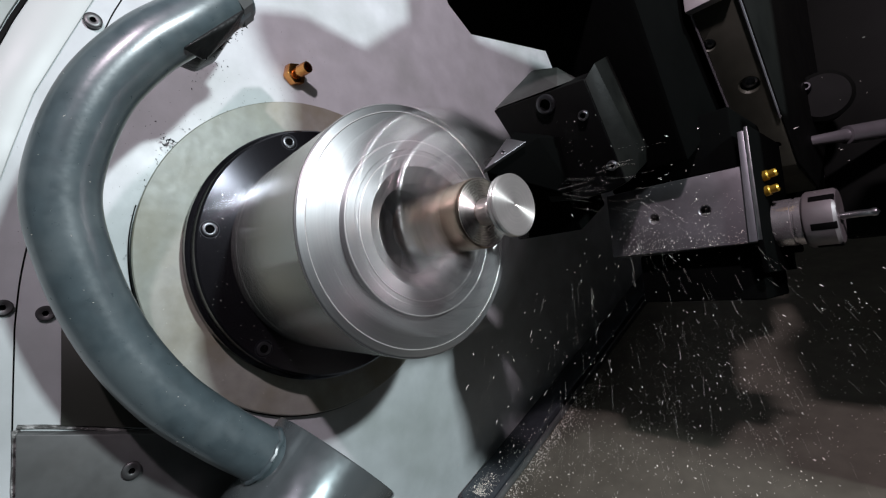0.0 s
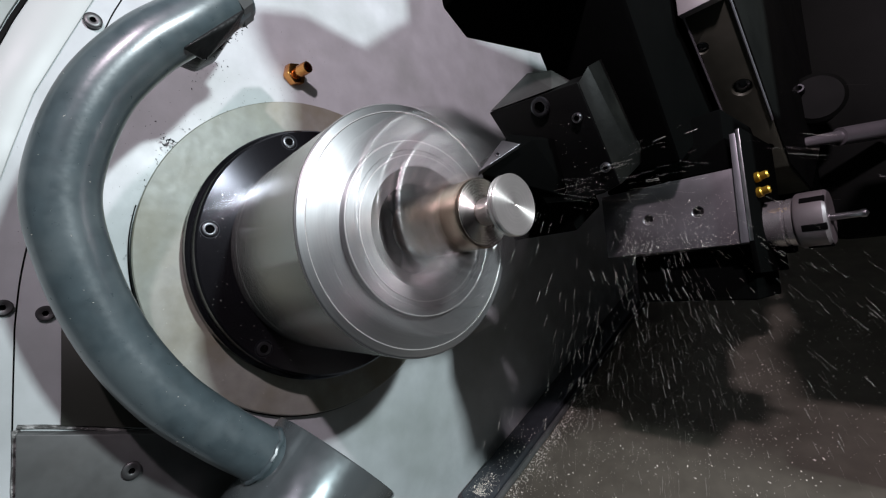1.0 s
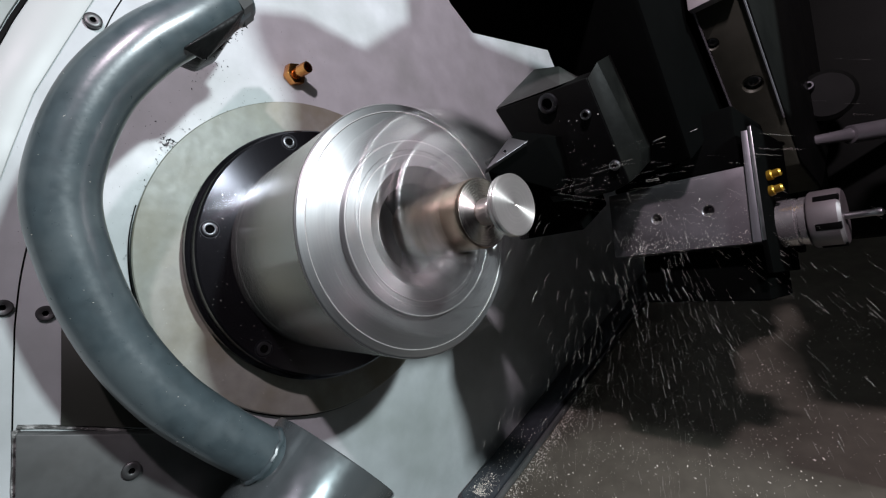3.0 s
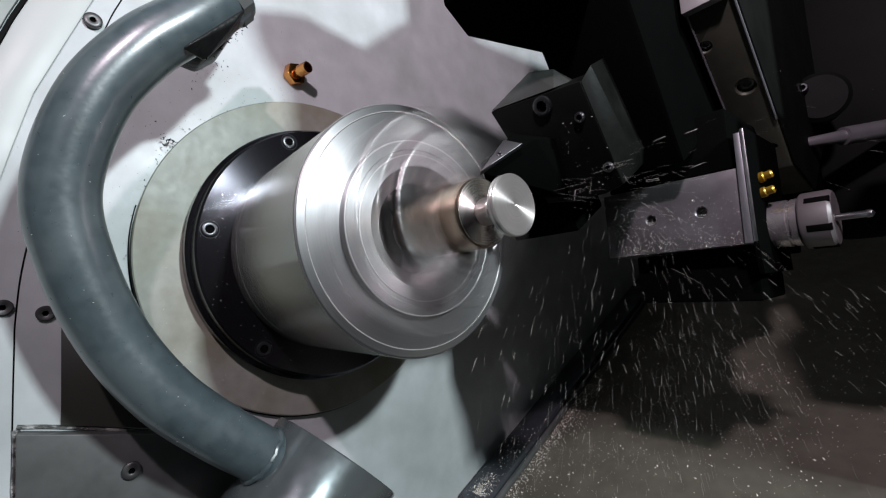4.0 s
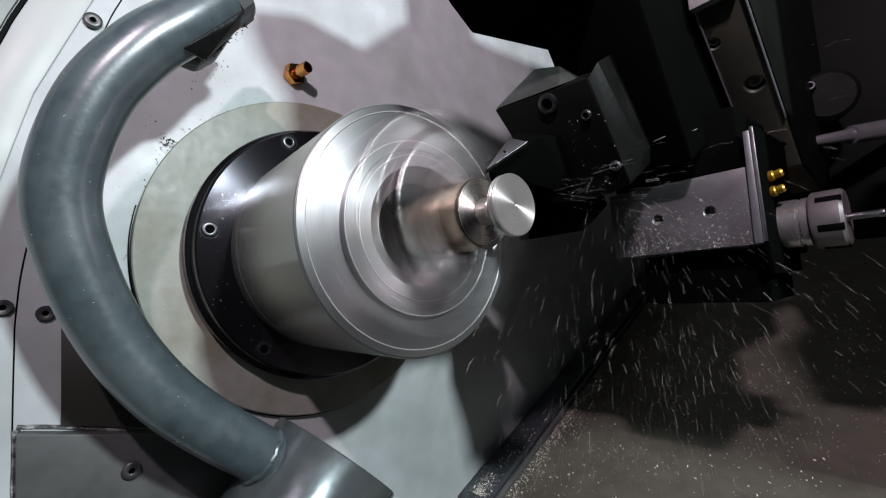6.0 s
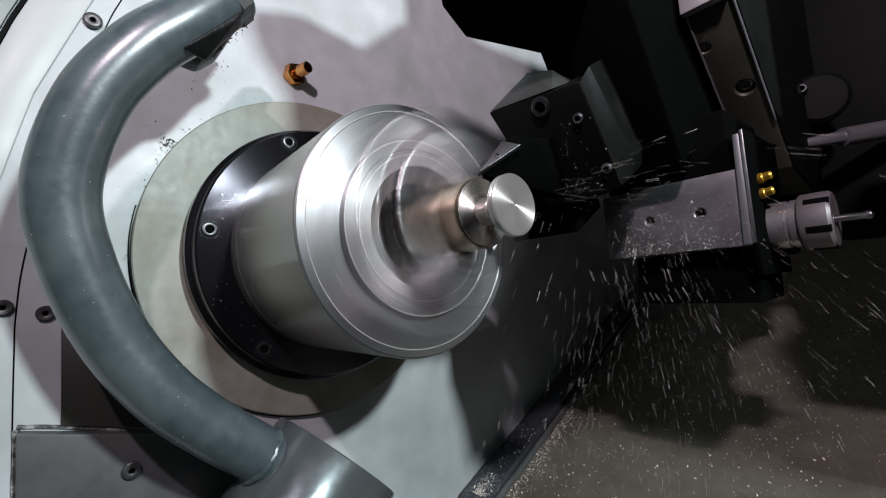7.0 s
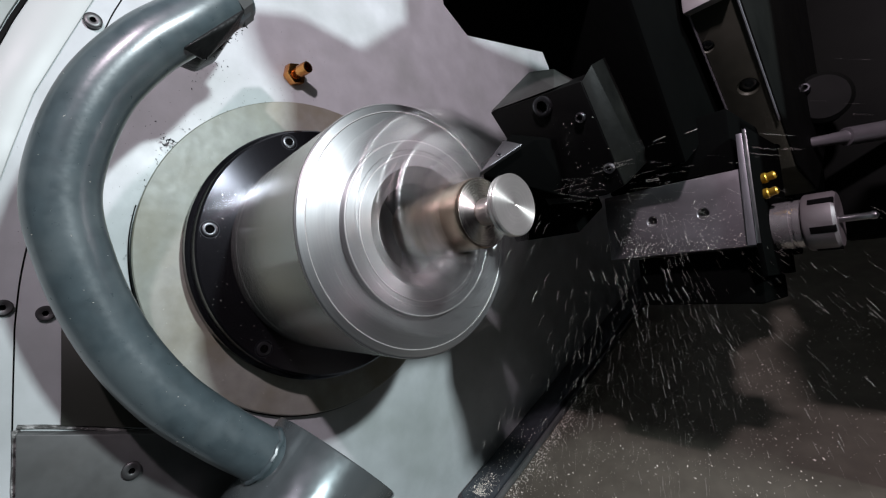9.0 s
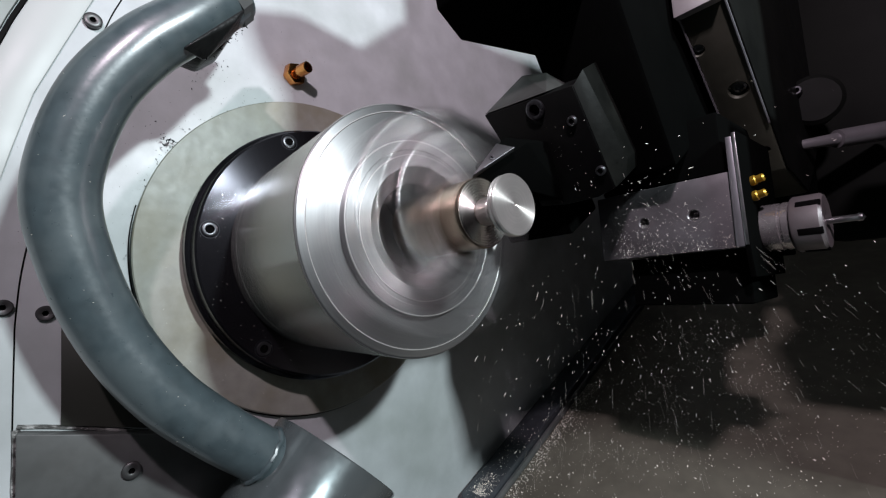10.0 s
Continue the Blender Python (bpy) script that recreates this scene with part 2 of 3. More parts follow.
def hull(points, m=Matrix.Identity(4), bevel=0.0):
    """A solid with flat facets between corner points."""
    bm = bmesh.new()
    for p in points:
        bm.verts.new(m @ Vector(p))
    out = bmesh.ops.convex_hull(bm, input=bm.verts)
    inside = [v for v in out["geom_interior"] if isinstance(v, bmesh.types.BMVert)]
    bmesh.ops.delete(bm, geom=inside, context="VERTS")
    bmesh.ops.dissolve_limit(bm, angle_limit=radians(2), verts=bm.verts, edges=bm.edges)
    if bevel:
        bmesh.ops.bevel(bm, geom=list(bm.edges), offset=bevel, segments=2, affect="EDGES", profile=0.5)
    return bm


def drilled(ob, holes):
    """Cuts round blind holes of (place, way in, radius, depth), with a countersunk mouth and a conical bottom, into a mesh."""
    me = bpy.data.meshes.new("cutter")
    bm = bmesh.new()
    for o, d, r, deep in holes:
        piece = spun([(-0.001, 0.0), (-0.001, r * 1.25), (0.0, r * 1.2), (r * 0.2, r), (deep, r), (deep + r * 0.5, 0.0)], toward(o, d), 28)
        bmesh.ops.recalc_face_normals(piece, faces=piece.faces)
        lump = bpy.data.meshes.new("lump")
        piece.to_mesh(lump)
        piece.free()
        bm.from_mesh(lump)
        bpy.data.meshes.remove(lump)
    bm.to_mesh(me)
    bm.free()
    cutter = new("cutter", me)
    cut = ob.modifiers.new("holes", "BOOLEAN")
    cut.operation, cut.solver, cut.object = "DIFFERENCE", "EXACT", cutter
    bpy.context.view_layer.update()
    whole = bpy.data.meshes.new_from_object(ob.evaluated_get(bpy.context.evaluated_depsgraph_get()))
    ob.modifiers.clear()
    ob.data = whole
    bpy.data.objects.remove(cutter)
    bpy.data.meshes.remove(me)


def flake(bm, p, size, rnd, slim=(0.6, 1.6, 0.2, 0.5)):
    """A tiny curled chip: a thin, bent sliver."""
    d = Vector((rnd.gauss(0, 1), rnd.gauss(0, 1), rnd.gauss(0, 1))).normalized()
    e = d.orthogonal().normalized()
    f = d.cross(e)
    a = size * rnd.uniform(slim[0], slim[1])
    b = size * rnd.uniform(slim[2], slim[3])
    vs = [bm.verts.new(p + q) for q in (-d * a, e * b + f * b * 0.3, d * a, -e * b + f * b * 0.3, f * b * 0.8)]
    for i, j, k in ((0, 1, 4), (1, 2, 4), (2, 3, 4), (3, 0, 4), (0, 3, 1), (1, 3, 2)):
        bm.faces.new((vs[i], vs[j], vs[k]))


# ---- the setting: headstock wall, way cover, enclosure ----
def setting():
    wall = tagged(mesh_object("wall_headstock", block(-0.40, 0.80, -0.75, 0.60, -0.046, -0.006, axes((0, 0, 0), (0, 1, 0), (0, 0, 1), (1, 0, 0)), 0), WALL),
                  "pale grey-green painted headstock wall with stains", "wall", kind="structure")
    # way cover: slopes up toward the back, meets the wall
    c, s = math.cos(radians(25.1)), math.sin(radians(25.1))
    bedm = axes((0, 0.158, -0.260), (1, 0, 0), (0, c, s), (0, -s, c))
    tagged(mesh_object("floor_way_cover", block(-0.005, 1.3, -0.012, 0.62, -0.02, 0, bedm, 0), BED),
           "brown-grey metal way cover sprinkled with chips", "way cover", kind="structure")
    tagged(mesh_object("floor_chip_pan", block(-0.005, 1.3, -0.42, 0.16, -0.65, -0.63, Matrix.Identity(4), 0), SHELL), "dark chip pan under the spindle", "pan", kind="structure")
    # added out of view so the far bed throws no light on the wall
    tagged(mesh_object("wall_bounce_stop", block(0.36, 1.27, 0.13, 0.585, 0.002, 0.10, bedm, 0.003), SHELL), "unseen dark block over the bed beyond the turret, stops bounced light", "casting", kind="structure")
    tagged(mesh_object("wall_back", block(-0.05, 1.32, 0.70, 0.74, -0.70, 0.62, Matrix.Identity(4), 0), NEAR_BLACK), "dark enclosure wall behind the turret", "wall", kind="structure")
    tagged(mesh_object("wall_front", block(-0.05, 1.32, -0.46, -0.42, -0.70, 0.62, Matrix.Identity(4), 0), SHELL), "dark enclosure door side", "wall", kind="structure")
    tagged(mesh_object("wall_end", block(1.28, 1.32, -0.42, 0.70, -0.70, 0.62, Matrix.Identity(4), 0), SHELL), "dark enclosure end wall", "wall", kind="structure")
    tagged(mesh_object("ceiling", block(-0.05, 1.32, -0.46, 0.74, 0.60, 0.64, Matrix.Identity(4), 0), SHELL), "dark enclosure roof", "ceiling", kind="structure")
    return bedm


BEDM = setting()


def wiper_strip():
    t = thing("wiper_strip", "dark metal wiper strip along the way cover beside the wall", "strip")
    part("lip", block(0.0345, 0.0385, -0.010, 0.60, 0.0, 0.006, BEDM, 0.001), GREY, t, "worn lighter lip")
    part("strip", prism([(0.0, -0.012), (0.012, -0.018), (0.028, -0.014), (0.034, 0.0), (0.034, 0.60), (0.0, 0.60)], 0.0, 0.012, BEDM, 0.002), STRIP, t)


wiper_strip()


# ---- spindle nose ----
def spindle_flange():
    t = thing("spindle_flange", "stained cream metal disc round the spindle nose", "flange")
    part("disc", spun([(-0.008, 0.1368), (-0.0008, 0.1368), (0.0, 0.1360), (0.0, 0.06)], AXIS, 160), CREAM, t)
    part("joint", spun([(-0.0075, 0.1368), (-0.0045, 0.1384), (-0.0055, 0.1384)], AXIS, 160, turn=(165, 320)), HOLE, t, "dark line along the disc's lower left edge")


def nose_ring():
    t = thing("nose_ring", "glossy black ring with socket screws behind the chuck", "ring")
    part("ring", spun([(0.001, 0.1070), (0.0120, 0.1070), (0.0135, 0.1055), (0.0145, 0.1040), (0.0240, 0.1030), (0.0254, 0.1015), (0.0254, 0.070)], AXIS, 160), RING, t, smooth=20)
    for k in range(6):
        a = radians(171 - 60 * k)
        o = Vector((0.0254, 0.0945 * math.cos(a), 0.0945 * math.sin(a)))
        part("counterbore", spun([(0.0003, 0.0066), (0.0003, 0.0059)], toward(o, (1, 0, 0)), 32), BLACK, t)
        cap_screw(t, o, (1, 0, 0), 0.0052, 0.0012)


spindle_flange()
nose_ring()


def lathe_chuck():
    t = thing("lathe_chuck", "polished steel three-jaw chuck spinning fast", "chuck")
    part("body", spun([(0.024, 0.0780), (0.0260, 0.0800), (0.040, 0.0800), (0.0405, 0.0796), (0.0411, 0.0800), (0.1458, 0.0800), (0.1464, 0.0796)], AXIS, 160), SIDE, t, smooth=18)
    part("rim_bevel", spun([(0.1464, 0.0796), (0.1472, 0.0788), (0.1480, 0.0748)], AXIS, 160), CHUCK, t, smooth=12)
    part("rim_step", spun([(0.1480, 0.0748), (0.1481, 0.0745), (0.1475, 0.0739)], AXIS, 160), SIDE, t, "polished step inside the rim")
    part("front_face", spun([(0.1475, 0.0739), (0.1476, 0.0545)], AXIS, 160), CHUCK, t, smooth=12)
    part("face_ring", spun([(0.1475, 0.0551), (0.1520, 0.0549), (0.1530, 0.0539), (0.1530, 0.0490), (0.1522, 0.0484), (0.1522, 0.0460), (0.1530, 0.0454), (0.1530, 0.0385), (0.1515, 0.0375), (0.1490, 0.0345), (0.146, 0.0290), (0.130, 0.0285)], AXIS, 160), CHUCK, t, "stepped ring on the chuck face")
    # pale rings on polished edges, part of their highlight is in the colour
    for x, r, w in ((0.1478, 0.0745, 0.00035), (0.1526, 0.0544, 0.0005), (0.1527, 0.0456, 0.0004)):
        part("polished_edge", spun([(x + w * math.cos(q * math.pi / 4), r + w * math.sin(q * math.pi / 4)) for q in range(-1, 5)], AXIS, 160), POLISH, t)
    for k in range(3):
        m = AXIS @ pose(0, 0, 0, 0, 0, 120 * k)
        # jaw outline in the plane of radius and axis
        bm = prism([(0.0192, 0.150), (0.0640, 0.150), (0.0665, 0.1525), (0.0665, 0.1800), (0.0640, 0.1825), (0.0515, 0.1825), (0.0500, 0.1840), (0.0500, 0.1930), (0.0480, 0.1950), (0.0240, 0.1950), (0.0192, 0.1910)],
                   -0.0068, 0.0068, m @ axes((0, 0, 0), (1, 0, 0), (0, 0, 1), (0, -1, 0)), 0.0014)
        part("jaw", bm, JAW, t)
    return t


def workpiece():
    t = thing("workpiece", "turned steel stem with a round mushroom head held in the chuck", "workpiece")
    part("stock", spun([(0.145, 0.0190), (0.1990, 0.0190), (0.2005, 0.0192), (0.2035, 0.0190), (0.2043, 0.0184)], AXIS, 96), STOCK, t)
    prof = [(0.2043, 0.0184)]
    for i in range(8):
        r = 0.0181 - i * 0.00132
        prof += [(0.2043, r), (0.2037, r - 0.00066)]
    prof += [(0.2043, 0.0075), (0.2050, 0.0074)]
    part("grooved_shoulder", spun(prof, AXIS, 96), GROOVE, t, smooth=20)
    part("stem", spun([(0.2045, 0.0074), (0.2125, 0.0074), (0.2128, 0.0071), (0.2133, 0.0074), (0.2215, 0.0074)], AXIS, 64), WORK, t)
    part("head", spun([(0.2213, 0.0068), (0.2213, 0.0150), (0.2218, 0.0157), (0.2235, 0.0157), (0.2237, 0.0154), (0.2243, 0.0154), (0.2246, 0.0157), (0.2252, 0.0157), (0.2257, 0.0152), (0.2258, 0.0012), (0.2255, 0.0005), (0.2252, 0.0)], AXIS, 96), WORK, t)
    return t


chuck = lathe_chuck()
work = workpiece()


# ---- coolant pipe round the chuck ----
def coolant_pipe():
    t = thing("coolant_pipe", "thick grey-blue painted pipe bent round the chuck", "pipe")
    path = spline([(0.06, -0.05, -0.156), (0.06, -0.0765, -0.1341), (0.06, -0.1012, -0.1129), (0.06, -0.1264, -0.087), (0.06, -0.1488, -0.0519), (0.062, -0.1645, -0.0106), (0.066, -0.1704, 0.0293), (0.073, -0.1581, 0.0754), (0.078, -0.1369, 0.1084), (0.08, -0.1145, 0.1313), (0.08, -0.097, 0.15), (0.08, -0.0878, 0.1613)])
    part("bent_pipe", tube(path, 0.0168), PIPE, t)
    w = Vector((0, -0.0765, -0.1341)) - Vector((0, -0.1012, -0.1129))
    bead = []
    for k in range(49):
        a = 2 * math.pi * k / 48
        rr = 0.0172 + 0.0006 * noise.noise(Vector((math.cos(a) * 3, math.sin(a) * 3, 1)))
        e = w.normalized().cross(Vector((1, 0, 0)))
        bead.append(Vector((0.06, -0.0735, -0.1367)) + Vector((1, 0, 0)) * rr * math.cos(a) + e * rr * math.sin(a) + w.normalized() * 0.0012 * noise.noise(Vector((math.cos(a) * 5, math.sin(a) * 5, 4))))
    part("weld_bead", tube(bead, 0.0017, 8, False), PIPE, t, "uneven painted weld bead")
    a, b = Vector((0.08, -0.097, 0.15)), Vector((0.08, -0.0878, 0.1613))
    part("end_collar", spun([(0.003, 0.0168), (0.0035, 0.0182), (0.0125, 0.0182), (0.013, 0.0172), (0.013, 0.0)], toward(a, b - a), 8), GREY, t, "grey hexagonal collar")
    rnd = random.Random(31)
    bm = bmesh.new()
    for i in range(45):
        j = rnd.randint(4, 92)
        d = (path[j + 1] - path[j]).normalized()
        e1 = (Vector((1, 0, 0)) - d * d.x).normalized()
        w = rnd.uniform(-1.3, 1.3)
        flake(bm, path[j] + (e1 * math.cos(w) + d.cross(e1) * math.sin(w)) * 0.0169, rnd.uniform(0.0002, 0.0006), rnd)
    tagged(part("chip_dust", bm, CHIP, t, "bright specks stuck to the oily paint"), kind="stuff")
    part("clamp_block", prism([(-0.12, 0.1219), (-0.1042, 0.1189), (-0.092, 0.1296), (-0.0715, 0.1691), (-0.0858, 0.1646), (-0.1071, 0.1368)], 0.044, 0.066, AXIS, 0.002), GRIME, t, "oily black clamp under the pipe")
    part("clamp_strap", hull([(y, z, 0.0930) for y, z in ((-0.1190, 0.1085), (-0.1045, 0.1211), (-0.0897, 0.1350), (-0.0840, 0.1460))] + [(y, z, 0.0800) for y, z in ((-0.0782, 0.1553), (-0.0839, 0.1394), (-0.0993, 0.1192), (-0.1050, 0.1105), (-0.1150, 0.1140))] +
                             [(y, z, 0.0660) for y, z in ((-0.0850, 0.1500), (-0.1050, 0.1230))], AXIS, 0.0010), GRIME, t, "oily black strap on the pipe's underside")
    bm = bmesh.new()
    for i in range(46):
        k = rnd.random()
        flake(bm, Vector((rnd.uniform(0.074, 0.084), -0.106 + 0.024 * k + rnd.gauss(0, 0.002), 0.111 + 0.030 * k + rnd.gauss(0, 0.0015))), rnd.uniform(0.0005, 0.0014), rnd, (0.5, 1.5, 0.2, 0.5))
    tagged(part("swarf_fringe", bm, HOLE, t, "fringe of black oily swarf on the strap"), kind="stuff")
    d = Vector((0, 0.70, 0.714))
    part("stub", spun([(-0.12, 0.050), (-0.001, 0.050), (0.0, 0.0492), (0.0, 0.0455), (-0.02, 0.0455)], toward((0.055, -0.0195, -0.1545), d), 96), STUB, t, "wide painted stub welded to the pipe, rubbed shiny")


coolant_pipe()


# ---- wall details ----
def hose_barb():
    t = thing("hose_barb", "brass hose barb with a hexagon screwed into the wall", "fitting")
    m = toward((-0.006, -0.0165, 0.1628), (1, 0.22, -0.02))
    bm = prism([(0.0100 * math.cos(k * math.pi / 3 + 0.3), 0.0100 * math.sin(k * math.pi / 3 + 0.3)) for k in range(6)], 0.0, 0.008, m, 0.0008)
    part("hexagon", bm, BRASS, t)
    part("barb", spun([(0.008, 0.0045), (0.013, 0.0042), (0.0135, 0.0052), (0.018, 0.0046), (0.0182, 0.0052), (0.024, 0.0048), (0.0245, 0.004), (0.0245, 0.0032), (0.014, 0.003)], m, 32), BRASS, t)


hose_barb()
for ox, oy, oz, r in ((-0.0046, -0.1568, 0.1639, 0.0058), (0.006, -0.1380, -0.1401, 0.0058), (-0.006, -0.1798, -0.036, 0.0052), (-0.006, -0.1986, -0.0309, 0.0052)):
    b = thing("panel_bolt", "grey round-headed socket bolt in the wall panel", "bolt", "bolts in the wall")
    cap_screw(b, (ox, oy, oz), (1, 0, 0), r * 0.92, 0.0026, "bolt_head", BOLT, 0.34)



def strip_along(points, width, lo, hi, n=10):
    """A narrow band on the wall plane through a few (y, z) points."""
    path = [Vector((0, y, z)) for y, z in points]
    path = spline(path, n)
    bm = bmesh.new()
    rows = []
    for i, p in enumerate(path):
        d = (path[min(i + 1, len(path) - 1)] - path[max(i - 1, 0)]).normalized()
        side = Vector((0, -d.z, d.y)) * width / 2
        rows.append([bm.verts.new(q) for q in (p + side + Vector((lo, 0, 0)), p + side * 0.6 + Vector((hi, 0, 0)), p - side * 0.6 + Vector((hi, 0, 0)), p - side + Vector((lo, 0, 0)))])
    for p, q in zip(rows, rows[1:]):
        for k in range(3):
            bm.faces.new((p[k], p[k + 1], q[k + 1], q[k]))
    return bm


def wall_panels():
    t = thing("panel_seam", "dark oily seam between the sheet panels of the wall", "seam")
    part("seam", strip_along([(-0.1356, 0.2023), (-0.1407, 0.187), (-0.1505, 0.1598), (-0.1754, 0.0716), (-0.1893, 0.0013), (-0.1931, -0.0364), (-0.1936, -0.0565), (-0.1939, -0.1024), (-0.1938, -0.150)], 0.0011, -0.0065, -0.0055), NEAR_BLACK, t)
    part("crust", strip_along([(-0.1925, -0.103), (-0.1921, -0.12), (-0.1925, -0.135), (-0.1920, -0.15)], 0.0046, -0.0065, -0.0040), CRUST, t, "crust of oily chips in the seam")
    g = thing("sheet_edge", "edge of the neighbouring grey-green sheet with a dark gap", "panel")
    part("gap", strip_along([(-0.1785, 0.2010), (-0.1889, 0.1730), (-0.1970, 0.1518), (-0.2019, 0.1369), (-0.2130, 0.1040)], 0.0034, -0.0065, -0.0050), NEAR_BLACK, g)
    part("sheet", prism([(-0.1803, 0.203), (-0.1906, 0.1737), (-0.1987, 0.1522), (-0.2036, 0.1373), (-0.215, 0.104), (-0.30, 0.104), (-0.30, 0.30), (-0.1803, 0.30)], -0.0058, -0.003, AXIS, 0.0004), SHEET, g)
    # thin sheet draws the wall's soft shading toward the upper left
    part("rim_shade_sheet", prism([(-0.142, 0.215), (-0.1520, 0.1902), (-0.1567, 0.1798), (-0.1728, 0.1394), (-0.1862, 0.1048), (-0.1960, 0.0661), (-0.2051, 0.0283), (-0.25, 0.0), (-0.2130, 0.0980), (-0.2000, 0.1372), (-0.1951, 0.1518), (-0.1870, 0.1730), (-0.1766, 0.201)], -0.0058, -0.0046, AXIS, 0.0006), RIM, g, "outer sheet a little darker than the wall, for soft shading")
    b = thing("lower_cover", "grey sheet cover with a ledge under the pipe", "cover")
    part("cover", prism([(-0.1914, -0.1038), (-0.1202, -0.1223), (-0.0416, -0.1442), (-0.03, -0.22), (-0.191, -0.22)], -0.0055, 0.006, AXIS, 0.0008), GREY, b)
    part("bead", strip_along([(-0.1920, -0.1016), (-0.172, -0.1068), (-0.1188, -0.1236), (-0.07, -0.136)], 0.0026, -0.0062, -0.0045), CRUST, b, "bead of dirt along the ledge")
    part("side_plate", prism([(-0.1725, -0.045), (-0.1724, -0.1055), (-0.1223, -0.1200), (-0.0900, -0.1290), (-0.10, -0.07), (-0.1313, -0.030)], -0.0055, -0.0035, AXIS, 0.0003), PLATE, b)


wall_panels()


def bed_chips():
    rnd = random.Random(4)
    bm = bmesh.new()
    for i in range(7000):
        if i >= 6500:
            x, y = 0.020 + rnd.gauss(0, 0.005), -0.006 + abs(rnd.gauss(0, 0.012))
        elif i < 1300:
            x, y = 0.039 + abs(rnd.gauss(0, 0.010)), rnd.uniform(-0.012, 0.20)
        elif i < 1500:
            x, y = rnd.uniform(0.0, 0.034), rnd.uniform(-0.015, 0.10)
        else:
            x, y = rnd.uniform(0.03, 0.42), rnd.uniform(-0.012, 0.36)
            if noise.noise(Vector((x * 22, y * 22, 3))) < rnd.uniform(-0.5, 0.35):
                continue
        z = 0.0128 if x < 0.034 else 0.0005
        flake(bm, BEDM @ Vector((x, y, z)), rnd.uniform(0.0003, 0.0008) * (1.9 if i % 9 == 0 else 1), rnd, (0.5, 1.2, 0.3, 0.6))
    tagged(mesh_object("metal_chips", bm, CHIP), "bright metal chips strewn over the way cover", "chips", kind="stuff")


bed_chips()

def swarf(origin, size, seed, count, mat):
    """A small tangle of thin curled swarf against the wall."""
    rnd = random.Random(seed)
    t = thing("swarf_tangle", "small tangle of dark oily swarf stuck to the wall", "swarf", "swarf on the wall")
    for k in range(count):
        c = Vector((rnd.uniform(0.0, 0.3), rnd.uniform(-0.6, 0.6), rnd.uniform(-0.5, 0.5))) * size
        r, a0, turns = size * rnd.uniform(0.08, 0.35), rnd.uniform(0, 6.3), rnd.uniform(0.6, 2.0)
        tilt = Euler((rnd.uniform(-1, 1), rnd.uniform(-1, 1), rnd.uniform(-1, 1))).to_matrix()
        path = [Vector(origin) + c + tilt @ Vector((size * 0.25 * j / 14, r * math.cos(a0 + turns * j / 14), r * math.sin(a0 + turns * j / 14))) for j in range(15)]
        part("curl", tube(path, size * rnd.uniform(0.03, 0.07), 6), mat, t)


swarf((-0.002, -0.1130, 0.0840), 0.006, 3, 16, BLACK)
swarf((-0.003, -0.1372, -0.0010), 0.004, 5, 4, BLACK)
swarf((-0.003, -0.0905, 0.1500), 0.005, 9, 5, BLACK)


def ring_specks():
    rnd = random.Random(12)
    bm = bmesh.new()
    for i in range(46):
        a, r = radians(rnd.uniform(150, 260)), rnd.uniform(0.082, 0.101)
        flake(bm, Vector((0.0257, r * math.cos(a), r * math.sin(a))), rnd.uniform(0.0002, 0.0006), rnd)
    for i in range(40):
        a, r = radians(rnd.uniform(110, 290)), rnd.uniform(0.108, 0.136)
        flake(bm, Vector((0.0003, r * math.cos(a), r * math.sin(a))), rnd.uniform(0.0002, 0.0005), rnd)
    tagged(mesh_object("metal_specks", bm, CHIP), "tiny bright chips on the spindle ring and disc", "chips", kind="stuff")


ring_specks()


def oily_specks():
    rnd = random.Random(21)
    bm = bmesh.new()
    for i in range(330):
        if i >= 150:
            a, r = radians(rnd.uniform(80, 190)), 0.139 + abs(rnd.gauss(0, 0.035))
            y, z, spread = r * math.cos(a), r * math.sin(a), 0.004
        elif i < 60:
            y, z, spread = -0.0890, 0.1480, 0.011
        elif i < 95:
            y, z, spread = -0.1130, 0.0845, 0.008
        else:
            a = radians(rnd.uniform(95, 175))
            y, z, spread = 0.1385 * math.cos(a), 0.1385 * math.sin(a), 0.0018
        flake(bm, Vector((-0.0052, y + rnd.gauss(0, spread), z + rnd.gauss(0, spread))), rnd.uniform(0.0002, 0.0009 if i < 150 else 0.0004), rnd, (0.5, 1.3, 0.3, 0.6))
    tagged(mesh_object("oily_specks", bm, HOLE), "dark oily specks stuck to the pale wall", "specks", kind="stuff")


oily_specks()

# ---- turret with its tools ----
C30, S30 = math.cos(radians(30)), math.sin(radians(30))
U, V = Vector((0, C30, S30)), Vector((0, S30, -C30))
ST = axes((0, 0, 0), (1, 0, 0), V, U)   # along X, along the facet, outward from the spindle


INSERT = (Vector((0.2122, -0.0017, 0.0216)), Vector((0.2164, 0.0144, 0.0405)), Vector((0.2234, 0.0210, 0.0372)))


